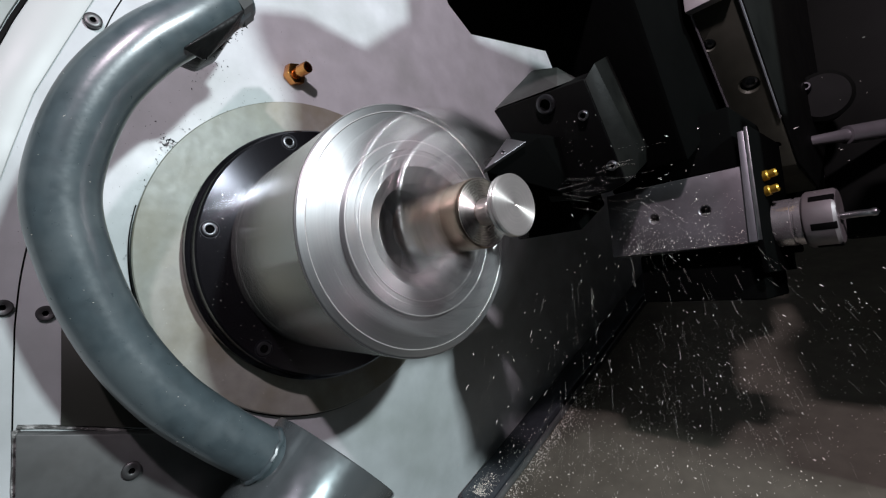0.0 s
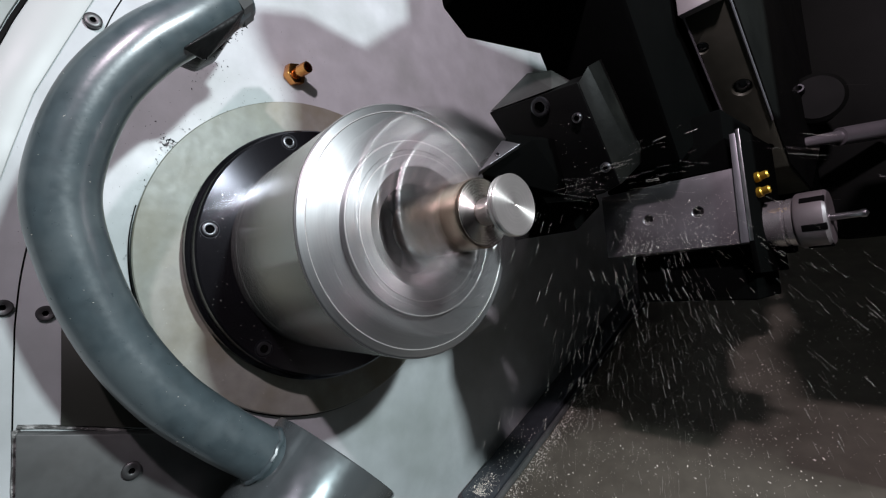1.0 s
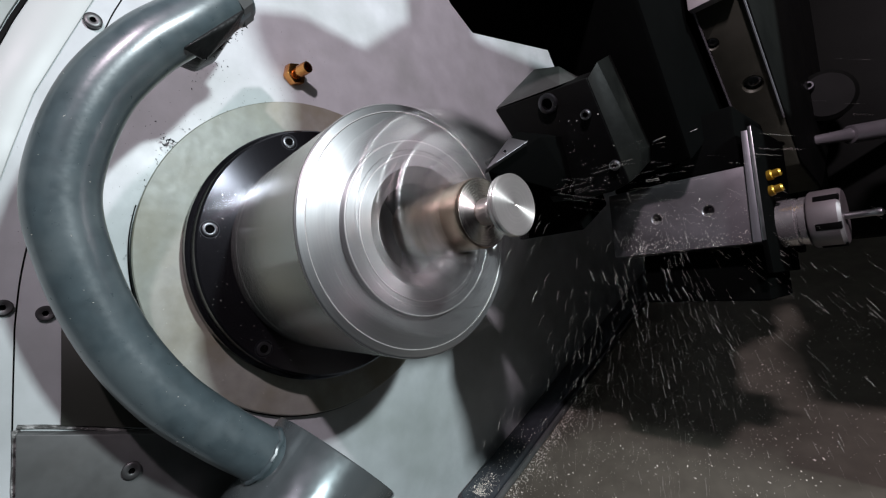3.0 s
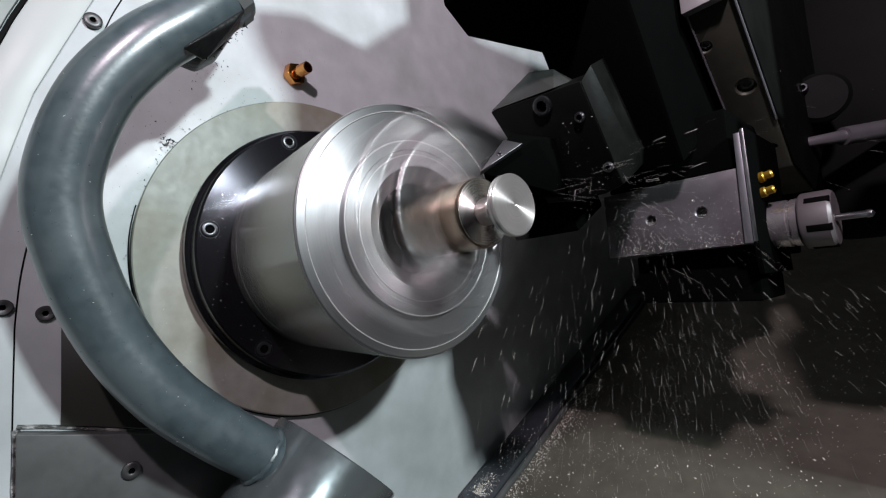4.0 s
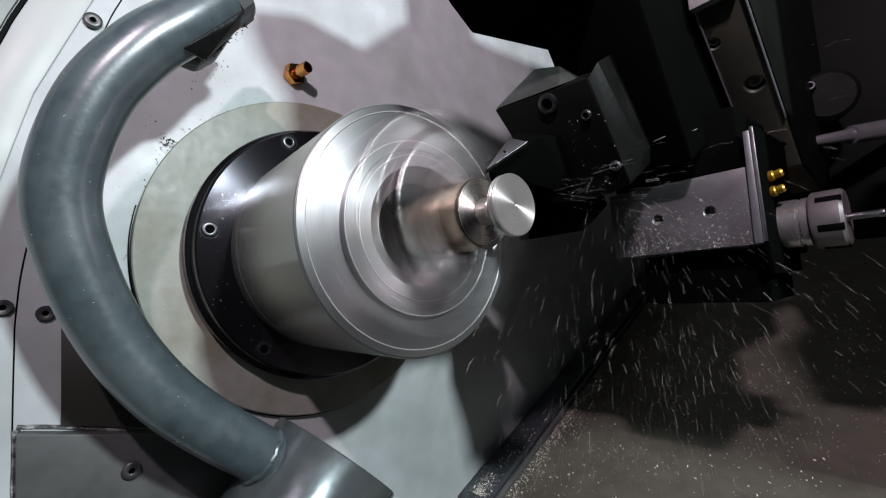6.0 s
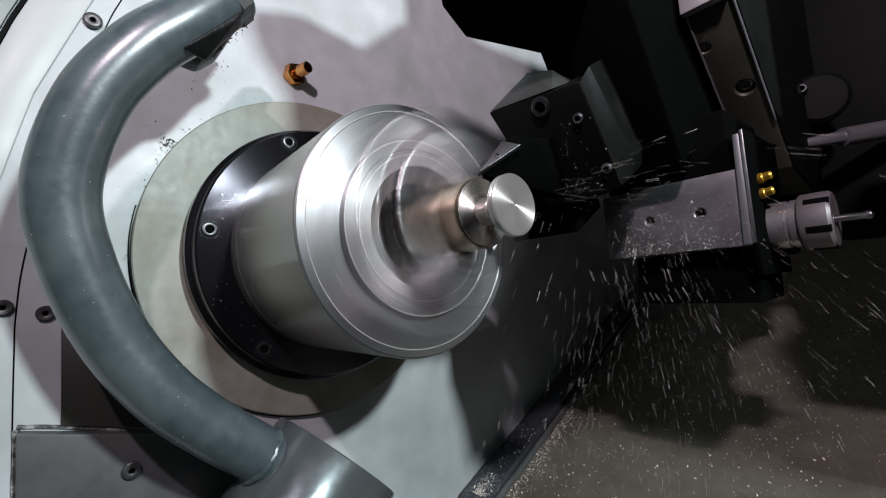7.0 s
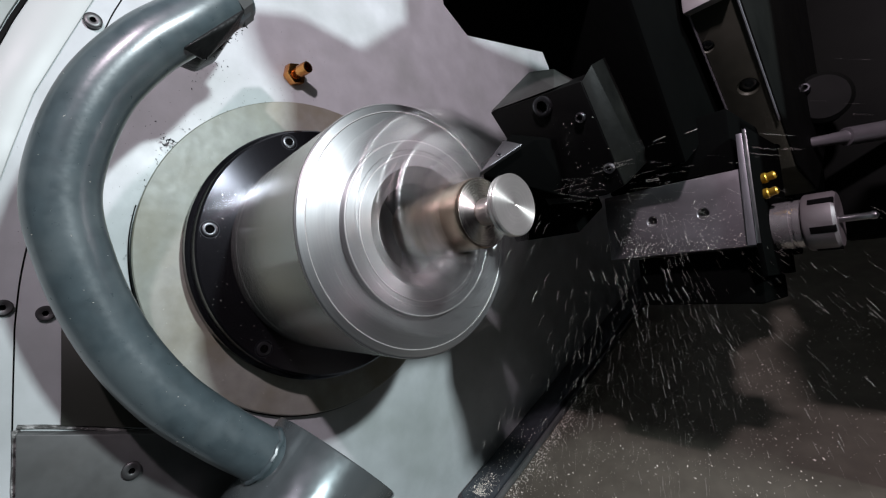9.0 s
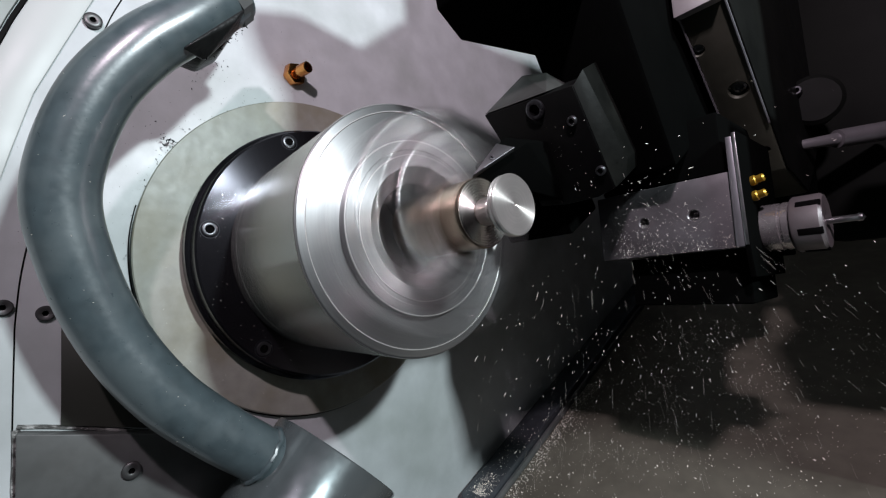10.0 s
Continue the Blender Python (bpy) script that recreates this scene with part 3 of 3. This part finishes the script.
def tool_turret():
    t = thing("tool_turret", "dark lathe turret carrying tool holders, sliding along the spindle", "turret")
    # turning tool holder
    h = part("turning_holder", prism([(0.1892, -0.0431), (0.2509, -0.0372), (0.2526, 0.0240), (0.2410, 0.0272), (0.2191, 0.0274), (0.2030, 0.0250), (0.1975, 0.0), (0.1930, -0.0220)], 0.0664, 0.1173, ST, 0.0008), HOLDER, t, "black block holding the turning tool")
    part("lit_wedge", hull([(0.1896, -0.0435, 0.0668), (0.2355, -0.0398, 0.0668), (0.2135, -0.0540, 0.0850), (0.2290, -0.0490, 0.0850), (0.1900, -0.0400, 0.0900), (0.2355, -0.0380, 0.0900)], ST, 0.0004), LIT_TOP, h, "top wedge, greyer colour for the light on it")
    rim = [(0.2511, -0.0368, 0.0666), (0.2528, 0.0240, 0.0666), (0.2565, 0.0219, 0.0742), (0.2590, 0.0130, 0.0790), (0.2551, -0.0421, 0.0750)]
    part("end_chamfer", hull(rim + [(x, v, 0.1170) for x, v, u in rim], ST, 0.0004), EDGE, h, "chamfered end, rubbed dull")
    # added block behind the workpiece, stops door light reaching the wall
    part("foot_blocker", block(0.158, 0.212, -0.015, 0.050, 0.0712, 0.110, ST, 0.002), CAST, h)
    for x, v, r in ((0.2253, -0.0333, 0.0058), (0.2439, -0.0198, 0.0028), (0.2489, 0.0118, 0.0028)):
        cap_screw(h, Vector((x, 0, 0)) + V * v + U * 0.0664, -U, r, 0.002)
    # shank and insert
    tip, left, right = INSERT
    facing = (right - tip).cross(left - tip).normalized()
    im = axes(tip, (right - tip).normalized(), facing.cross((right - tip).normalized()), facing)
    flat = [(im.inverted() @ q).to_2d() for q in (tip, right, left)]
    inner = [(tip.lerp((left + right) / 2, 0.10)), right + (right - tip) * 0.35, left + (left - tip) * 0.35]
    low = [q - facing * 0.0042 for q in inner] + [q - facing * 0.016 for q in (inner[0].lerp(right, 0.12), inner[1], inner[2])]
    back = [Vector((x, 0, 0)) + V * v + U * 0.070 for x, v in ((0.2030, 0.0235), (0.2190, 0.0262), (0.1985, -0.012), (0.2250, -0.012))]
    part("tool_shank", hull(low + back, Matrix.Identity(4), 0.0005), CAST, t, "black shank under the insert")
    ins = part("insert", prism([tuple(q) for q in flat], -0.004, 0.0, im, 0.0003), CARBIDE, t, "grey triangular carbide insert with a screw hole")
    part("insert_edge", tube([tip.lerp(right, 0.25), right], 0.00014, 8), SMOOTHED, ins, "bright ground edge")
    cap_screw(ins, tip.lerp((left + right) / 2, 0.58), facing, 0.0015, 0.0005, "insert_screw")
    clamp = part("shank_clamp", prism([(0.2004, 0.0107), (0.2153, 0.0119), (0.2178, 0.0256), (0.2027, 0.0245)], 0.0652, 0.0664, ST, 0.0003), EDGE, t, "oily clamp plate over the shank")
    part("clamp_edge", tube([Vector((x, 0, 0)) + V * v + U * 0.0651 for x, v in ((0.2004, 0.0107), (0.2153, 0.0119))], 0.0002, 8), SMOOTHED, clamp, "bright line along the edge")
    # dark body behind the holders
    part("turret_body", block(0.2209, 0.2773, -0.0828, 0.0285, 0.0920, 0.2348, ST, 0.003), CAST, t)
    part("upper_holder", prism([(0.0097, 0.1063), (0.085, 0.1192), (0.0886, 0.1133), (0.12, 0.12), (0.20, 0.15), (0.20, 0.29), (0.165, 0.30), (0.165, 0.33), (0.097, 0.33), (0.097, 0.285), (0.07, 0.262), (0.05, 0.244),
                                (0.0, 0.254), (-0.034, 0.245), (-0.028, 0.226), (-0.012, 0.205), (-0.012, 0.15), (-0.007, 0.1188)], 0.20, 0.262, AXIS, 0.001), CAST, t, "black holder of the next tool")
    # turret disc
    disc = part("disc", prism([(0.1084, 0.1135), (0.1437, 0.0781), (0.1698, 0.052), (0.1964, 0.0255), (0.2537, 0.0142), (0.3617, 0.0862), (0.3617, 0.2482), (0.1637, 0.2482)], 0.2818, 0.3052, AXIS, 0.0012), OLIVE, t)
    # pale colour carries the light on the disc's top facet
    part("disc_cap", block(0.2804, 0.3038, 0.1056, 0.1547, 0.1106, 0.1762, Matrix.Identity(4), 0.0008), PALE, t, "pale cap, standing in for the lit top facet")
    # thin dark plate puts this side of the disc in shade
    part("disc_face_shade", prism([(0.1100, 0.1137), (0.1445, 0.0792), (0.1705, 0.0530), (0.1970, 0.0266), (0.2537, 0.0154), (0.3610, 0.0872), (0.3610, 0.2475), (0.1645, 0.2475)], 0.3054, 0.3066, AXIS, 0.0004), GLOOM, t, "near-black plate for the shaded face")
    # bright tubes along both rims draw the highlight on the edges
    for x in (0.2818, 0.3052):
        part("edge_highlight", tube([Vector((x, 0.1084 - 0.0003, 0.1135 - 0.0003)), Vector((x, 0.1437 - 0.0003, 0.0781 - 0.0003)), Vector((x, 0.1698 - 0.0003, 0.052 - 0.0003))], 0.0008, 8), SMOOTHED, t, "bright line for the edge's highlight")
    dn = Vector((0, -math.cos(radians(45)), -math.sin(radians(45))))
    mouths = [(Vector((x, y, 0.2219 - y)), r) for x, y, r in ((0.2964, 0.1502, 0.0056), (0.2845, 0.1265, 0.0038), (0.2917, 0.1772, 0.0025), (0.2989, 0.1835, 0.0025))]
    drilled(disc, [(o - dn * 0.0001, -dn, r * 0.85, 0.012) for o, r in mouths])
    for o, r in mouths[:2]:
        part("sunk_screw", spun([(-0.004, r * 0.84), (-0.0035, r * 0.7), (-0.0035, r * 0.4), (-0.0065, r * 0.38), (-0.0065, 0.0)], toward(o, dn), 24), GROUND, disc, "bright screw sunk in its hole")
    # silver tool on the far side
    tip, tail = Vector((0.3007, 0.2513, 0.0505)), Vector((0.3409, 0.2980, 0.0565))
    part("far_tool", spun([(0.0, 0.0015), (0.004, 0.0035), (0.028, 0.0045), (0.034, 0.0048), (0.0345, 0.0068), (0.075, 0.0072)], toward(tip, tail - tip), 24), BLOCK, t, "silver tool shank on the far side")
    # next holder on the far side, its dimness put into the near-black colour
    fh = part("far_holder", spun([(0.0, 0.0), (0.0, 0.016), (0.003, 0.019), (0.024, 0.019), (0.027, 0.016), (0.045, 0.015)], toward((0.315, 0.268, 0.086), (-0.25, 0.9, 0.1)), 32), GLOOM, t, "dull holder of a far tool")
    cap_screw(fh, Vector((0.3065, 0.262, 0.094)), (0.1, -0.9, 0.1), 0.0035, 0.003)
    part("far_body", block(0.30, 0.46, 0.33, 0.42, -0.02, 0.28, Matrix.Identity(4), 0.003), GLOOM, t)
    # housing and lip lie out of view, sized to keep lamp light off the bed
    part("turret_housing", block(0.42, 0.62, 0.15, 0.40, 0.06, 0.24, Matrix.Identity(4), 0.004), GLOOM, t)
    part("bed_shade_lip", block(0.365, 0.419, 0.12, 0.22, 0.02, 0.085, Matrix.Identity(4), 0.004), GLOOM, t)
    # added dark plate covers the lit wall where only shade belongs
    part("dark_backing", block(0.255, 0.279, 0.17, 0.37, 0.03, 0.30, Matrix.Identity(4), 0.003), GLOOM, t)
    # added blocker, outlined so its shadow fills in on the bed
    part("bed_ray_blocker", prism([(0.1780, 0.0360), (0.1780, -0.0450), (0.2250, -0.0400), (0.2350, -0.0100), (0.2600, -0.0030), (0.3110, -0.0300), (0.3300, -0.0300), (0.3300, 0.1000), (0.2600, 0.1000)], 0.270, 0.2800, AXIS, 0.002), CAST, t)
    # drill block
    b = part("drill_block", block(0.2158, 0.2986, 0.1142, 0.1772, -0.026, 0.0165, Matrix.Identity(4), 0.0008), BLOCK, t, "grey steel block with scattered chips")
    # dark block stands where a shadow covers the drill block's upper part
    part("block_top_shade", block(0.2200, 0.2930, 0.1150, 0.1907, 0.0167, 0.0520, Matrix.Identity(4), 0.0015), CAST, t)
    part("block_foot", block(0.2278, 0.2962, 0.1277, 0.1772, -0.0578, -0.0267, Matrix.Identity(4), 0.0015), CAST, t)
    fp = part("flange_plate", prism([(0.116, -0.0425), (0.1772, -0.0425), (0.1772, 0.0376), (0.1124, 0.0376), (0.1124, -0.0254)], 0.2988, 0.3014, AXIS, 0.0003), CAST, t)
    # paler strip puts the block's gloss beside the plate into colour
    part("gloss_strip", prism([(0.2962, 0.0350), (0.2990, 0.0350), (0.2990, -0.0256), (0.2950, -0.0256)], -0.1141, -0.1121, axes((0, 0, 0), (1, 0, 0), (0, 0, 1), (0, -1, 0)), 0.0002), SMOOTHED, fp, "paler strip for the gloss on the block")
    part("ground_edge", block(0.2993, 0.3010, 0.112, 0.1126, -0.0249, 0.0367, Matrix.Identity(4), 0.0001), GROUND, fp, "bright ground front edge")
    seats = [Vector((x, 0.1142, -0.0047)) for x in (0.2461, 0.2751)]
    drilled(b, [(o, (0, 1, 0), 0.0029, 0.009) for o in seats])
    for o in seats:
        part("lip_crescent", hull([(o.x + 0.0026 * math.cos(a) * k, 0.1142 + 0.0002 + 0.0028 * q, -0.0047 - 0.0012 + 0.0017 * math.sin(a) * k) for a in np.linspace(3.3, 6.1, 7) for k, q in ((1.0, 0), (0.7, 0.4), (0.5, 1.0))]), CRUST, b, "pale speckled crescent in the hole's lower mouth")
    c = Vector((0, 0.1457, -0.0155))
    m = axes(c, (0, 1, 0), (0, 0, 1), (1, 0, 0))
    part("spindle_nose", spun([(0.2993, 0.0134), (0.3092, 0.0134), (0.3096, 0.0126), (0.3107, 0.0126), (0.3111, 0.0134), (0.3140, 0.0134), (0.3150, 0.011)], m, 48), NOSE, t)
    nut = part("collet_nut", spun([(0.3145, 0.011), (0.3150, 0.0147), (0.3160, 0.0155), (0.3274, 0.0155), (0.3288, 0.0142), (0.3288, 0.0055), (0.3276, 0.0028)], m, 48), NUT, t)
    for k in range(6):
        a = radians(60 * k + 20)
        o = c + Vector((0.3230, 0.0151 * math.cos(a), 0.0151 * math.sin(a)))
        sm = axes(o, (1, 0, 0), (0, -math.sin(a), math.cos(a)), (0, math.cos(a), math.sin(a)))
        # no recess: a black block carries the slot's inner shade
        part("slot", block(-0.0050, 0.0056, -0.0019, 0.0019, -0.002, 0.0006, sm, 0.0004), HOLE, nut)
        for side in (-0.0021, 0.0021):
            part("slot_edge", tube([sm @ Vector((-0.0050, side, 0.0003)), sm @ Vector((0.0056, side, 0.0003))], 0.00025, 6), GROUND, nut, "bright outline of the slot")
    part("drill", spun([(0.3275, 0.0018), (0.3400, 0.0018), (0.3408, 0.0022), (0.3424, 0.0020), (0.3436, 0.0)], m, 20), GROUND, t)
    for z in (0.0108, 0.0022):
        part("coolant_plug", spun([(0, 0.0029), (0.0025, 0.0029), (0.003, 0.0022), (0.0062, 0.0022), (0.007, 0.0013)], toward((0.3012, 0.1295, z), (1, -0.1, 0.18)), 10), YELLOW, t)
    # chips stuck to the block and the holder
    rnd = random.Random(8)
    bm = bmesh.new()
    y0, z0 = 0.1142 - 0.0003, -0.026
    for i in range(520):
        x = rnd.uniform(0.2269, 0.2962)
        z = z0 + min(abs(rnd.gauss(0, 0.006)), 0.04) if i < 260 else z0 + rnd.uniform(0, 0.03)
        if i % 3 == 0:
            x = rnd.choice((0.2461, 0.2751, 0.2332, 0.289)) + rnd.gauss(0, 0.003)
        flake(bm, Vector((x, y0, z)), rnd.uniform(0.00016, 0.00040), rnd, (0.5, 1.0, 0.35, 0.7))
    tagged(part("chip_dust", bm, CHIP, b, "fine bright chips stuck to the oily block"), kind="stuff")
    bm = bmesh.new()
    for i in range(34):
        p = Vector((min(0.252, 0.226 + abs(rnd.gauss(0, 0.012))), 0, 0)) + V * rnd.uniform(-0.022, 0.026) + U * 0.0660
        flake(bm, p, rnd.uniform(0.00015, 0.0004), rnd)
    tagged(part("chip_dust", bm, CHIP, h, "fine bright chips stuck to the oily block"), kind="stuff")
    return t


turret = tool_turret()


# ---- flying chips ----
ACROSS, DOWN = Vector((0.64, 0.768, 0.0)), Vector((0, 0, -1))
FRESH_CUT = Vector((0.238, 0.052, 0.016))


def chip_stream(name, seed, count, way, reach, fan, size, label):
    """Slivers strung out along a way, fanning out a little from where they start."""
    rnd = random.Random(seed)
    bm = bmesh.new()
    side = way.cross(Vector((0.77, -0.64, 0.0))).normalized()
    deep = way.cross(side).normalized()
    for _ in range(count):
        r = reach * rnd.random()
        p = way * r + side * rnd.gauss(0, 0.003 + fan * r) + deep * rnd.gauss(0, 0.004 + 0.5 * fan * r)
        d = (way + side * rnd.gauss(0, 0.25) + deep * rnd.gauss(0, 0.3)).normalized()
        long = size * (0.12 + 0.88 * rnd.random() ** 2) * (2.2 if rnd.random() < 0.12 else 1)
        wide = rnd.uniform(0.00007, 0.00019)
        bow = side * long * rnd.uniform(-0.2, 0.2)
        path = [p - d * long + bow, p - d * long * 0.3, p + d * long * 0.4, p + d * long + bow]
        rings = []
        for k, q in enumerate(path):
            turn = rnd.uniform(0, 3.1) + k
            e = (side * math.cos(turn) + deep * math.sin(turn)) * wide * (1.0, 1.6, 1.4, 0.7)[k]
            f = d.cross(e) * 0.6
            rings.append([bm.verts.new(q + w) for w in (e, f, -e, -f)])
        for a, b in zip(rings, rings[1:]):
            for k in range(4):
                bm.faces.new((a[k], a[(k + 1) % 4], b[(k + 1) % 4], b[k]))
        bm.faces.new(rings[0])
        bm.faces.new(rings[-1])
    return tagged(mesh_object(name, bm, FRESH), label, "chips", "flying chips", kind="stuff")


def fan_way(degrees, toward_bed=0.15):
    """A way down from the cut, swung by so many degrees out along the bed."""
    a = radians(degrees)
    return (ACROSS * math.sin(a) + DOWN * math.cos(a) + Vector((-0.77, 0.64, 0)) * toward_bed).normalized()


spread = random.Random(41)
FANS = [fan_way(-24 + 92 * ((i * 11 % 34) / 33) ** 1.25 + spread.uniform(-2, 2), spread.uniform(-0.15, 0.35)) for i in range(34)]
FALL = [chip_stream("falling_chips", 20 + i, 24, w, 0.09, 0.18, 0.0010, "spray of bright chips falling from the cut") for i, w in enumerate(FANS)]
JET_WAYS = [fan_way(78 + 6 * i, 0.1) for i in range(6)]
JET = [chip_stream("chip_jet", 60 + i, 12, w, 0.045, 0.07, 0.0009, "fine chips thrown off the cutting edge") for i, w in enumerate(JET_WAYS)]
THROWS = [fan_way(60 + 12 * i, -0.1) for i in range(5)]
SIDEWAYS = [chip_stream("thrown_chips", 80 + i, 9, w, 0.10, 0.2, 0.0010, "bright chips thrown sideways from the cut") for i, w in enumerate(THROWS)]
CUTS = ((-1.0, 1.45), (2.52, 4.98), (5.62, 7.5), (8.52, 10.0))


def flights(phase, span, way, rest):
    """Rows of one spray: it flies along way while the tool cuts, again and again, and rests below the way cover between."""
    rows = []
    k = 0
    while True:
        a = phase + k * span
        k += 1
        f0 = 3 * round(a * 10) - 1           # starts and ends lie between tenths of a second
        f1 = 3 * round((a + span) * 10) - 2
        if f0 >= 300:
            break
        if any(lo <= a <= hi for lo, hi in CUTS):
            for i in range(5):
                rows.append((f0 + (f1 - f0) * i // 4, way(i / 4, k)))
        else:
            rows += [(f0, rest), (f1, rest)]
    rows = [r for r in rows if 0 <= r[0] <= 300]
    if rows[0][0] > 0:
        rows.insert(0, (0, rows[0][1]))
    if rows[-1][0] < 300:
        rows.append((300, rows[-1][1]))
    return [(f / 30, m) for f, m in rows]


def motions():
    # spindle: a steady spin
    spin = [(i / 30, pose(0, 0, 0, -88 * i)) for i in range(301)]
    walk(chuck, spin)
    walk(work, spin)
    # turret: slow feed strokes toward the chuck, each a little deeper, with quick returns
    rows = [(0.0, -4.65, 0), (0.5, -6.9, 0), (1.0, -8.9, 0), (1.5, -11.0, 0.2), (1.6, -11.1, 0.2), (1.9, -11.0, 0.8), (2.0, -10.3, 2.0), (2.1, -5.0, 1.6), (2.2, -0.6, 0.5), (2.3, 0, 0), (2.5, 0, 0),
            (2.7, -0.9, -0.5), (3.8, -5.7, -1.15), (4.0, -6.57, -1.2), (4.5, -8.8, -1.3), (5.0, -10.9, -1.0), (5.3, -11.0, -0.9), (5.4, -10.2, 0.8), (5.5, -2.83, 0.6), (5.6, -0.9, -1.0), (5.7, -0.8, -1.9),
            (6.8, -5.8, -2.9), (7.0, -6.75, -2.9), (7.5, -9.5, -2.95), (7.7, -10.4, -2.9), (7.9, -10.3, -2.0), (8.0, -10.05, -1.05), (8.1, -9.8, -0.9), (8.2, -3.6, -1.5), (8.3, -1.6, -2.3), (8.4, -1.7, -2.6), (8.5, -2.3, -2.9),
            (9.0, -4.7, -4.1), (9.5, -7.5, -4.5), (10.0, -10.3, -4.4)]
    walk(turret, [(s, pose(x * 0.0009, d * 0.0009 * C30, d * 0.0009 * S30)) for s, x, d in rows])
    rest = pose(0.3, 0.2, -0.5)
    for i, ob in enumerate(FALL):
        start = FRESH_CUT + ACROSS * (0.05 * (i * 5 % 7) / 6 - 0.01)

        def fall(u, k, i=i, start=start):
            way = FANS[i]
            return Matrix.Translation(start + way * (0.055 * u + 0.03 * ((k + i) % 4)) + DOWN * 0.02 * u * u)
        walk(ob, flights(-0.5 + 0.1 * (i % 5), 0.5, fall, rest))
    for i, ob in enumerate(JET):
        def jet(u, k, i=i):
            return Matrix.Translation(Vector((0.226, 0.030, 0.006 + 0.003 * (i % 3))) + JET_WAYS[i] * 0.05 * u)
        walk(ob, flights(-0.2 + 0.1 * (i % 2), 0.2, jet, rest))
    for i, ob in enumerate(SIDEWAYS):
        def throw(u, k, i=i):
            return Matrix.Translation(Vector((0.245, 0.06, 0.018)) + THROWS[i] * (0.09 * u + 0.02 * (k % 3)) + DOWN * 0.03 * u * u)
        walk(ob, flights(-0.4 + 0.1 * (i % 4), 0.4, throw, rest))


motions()
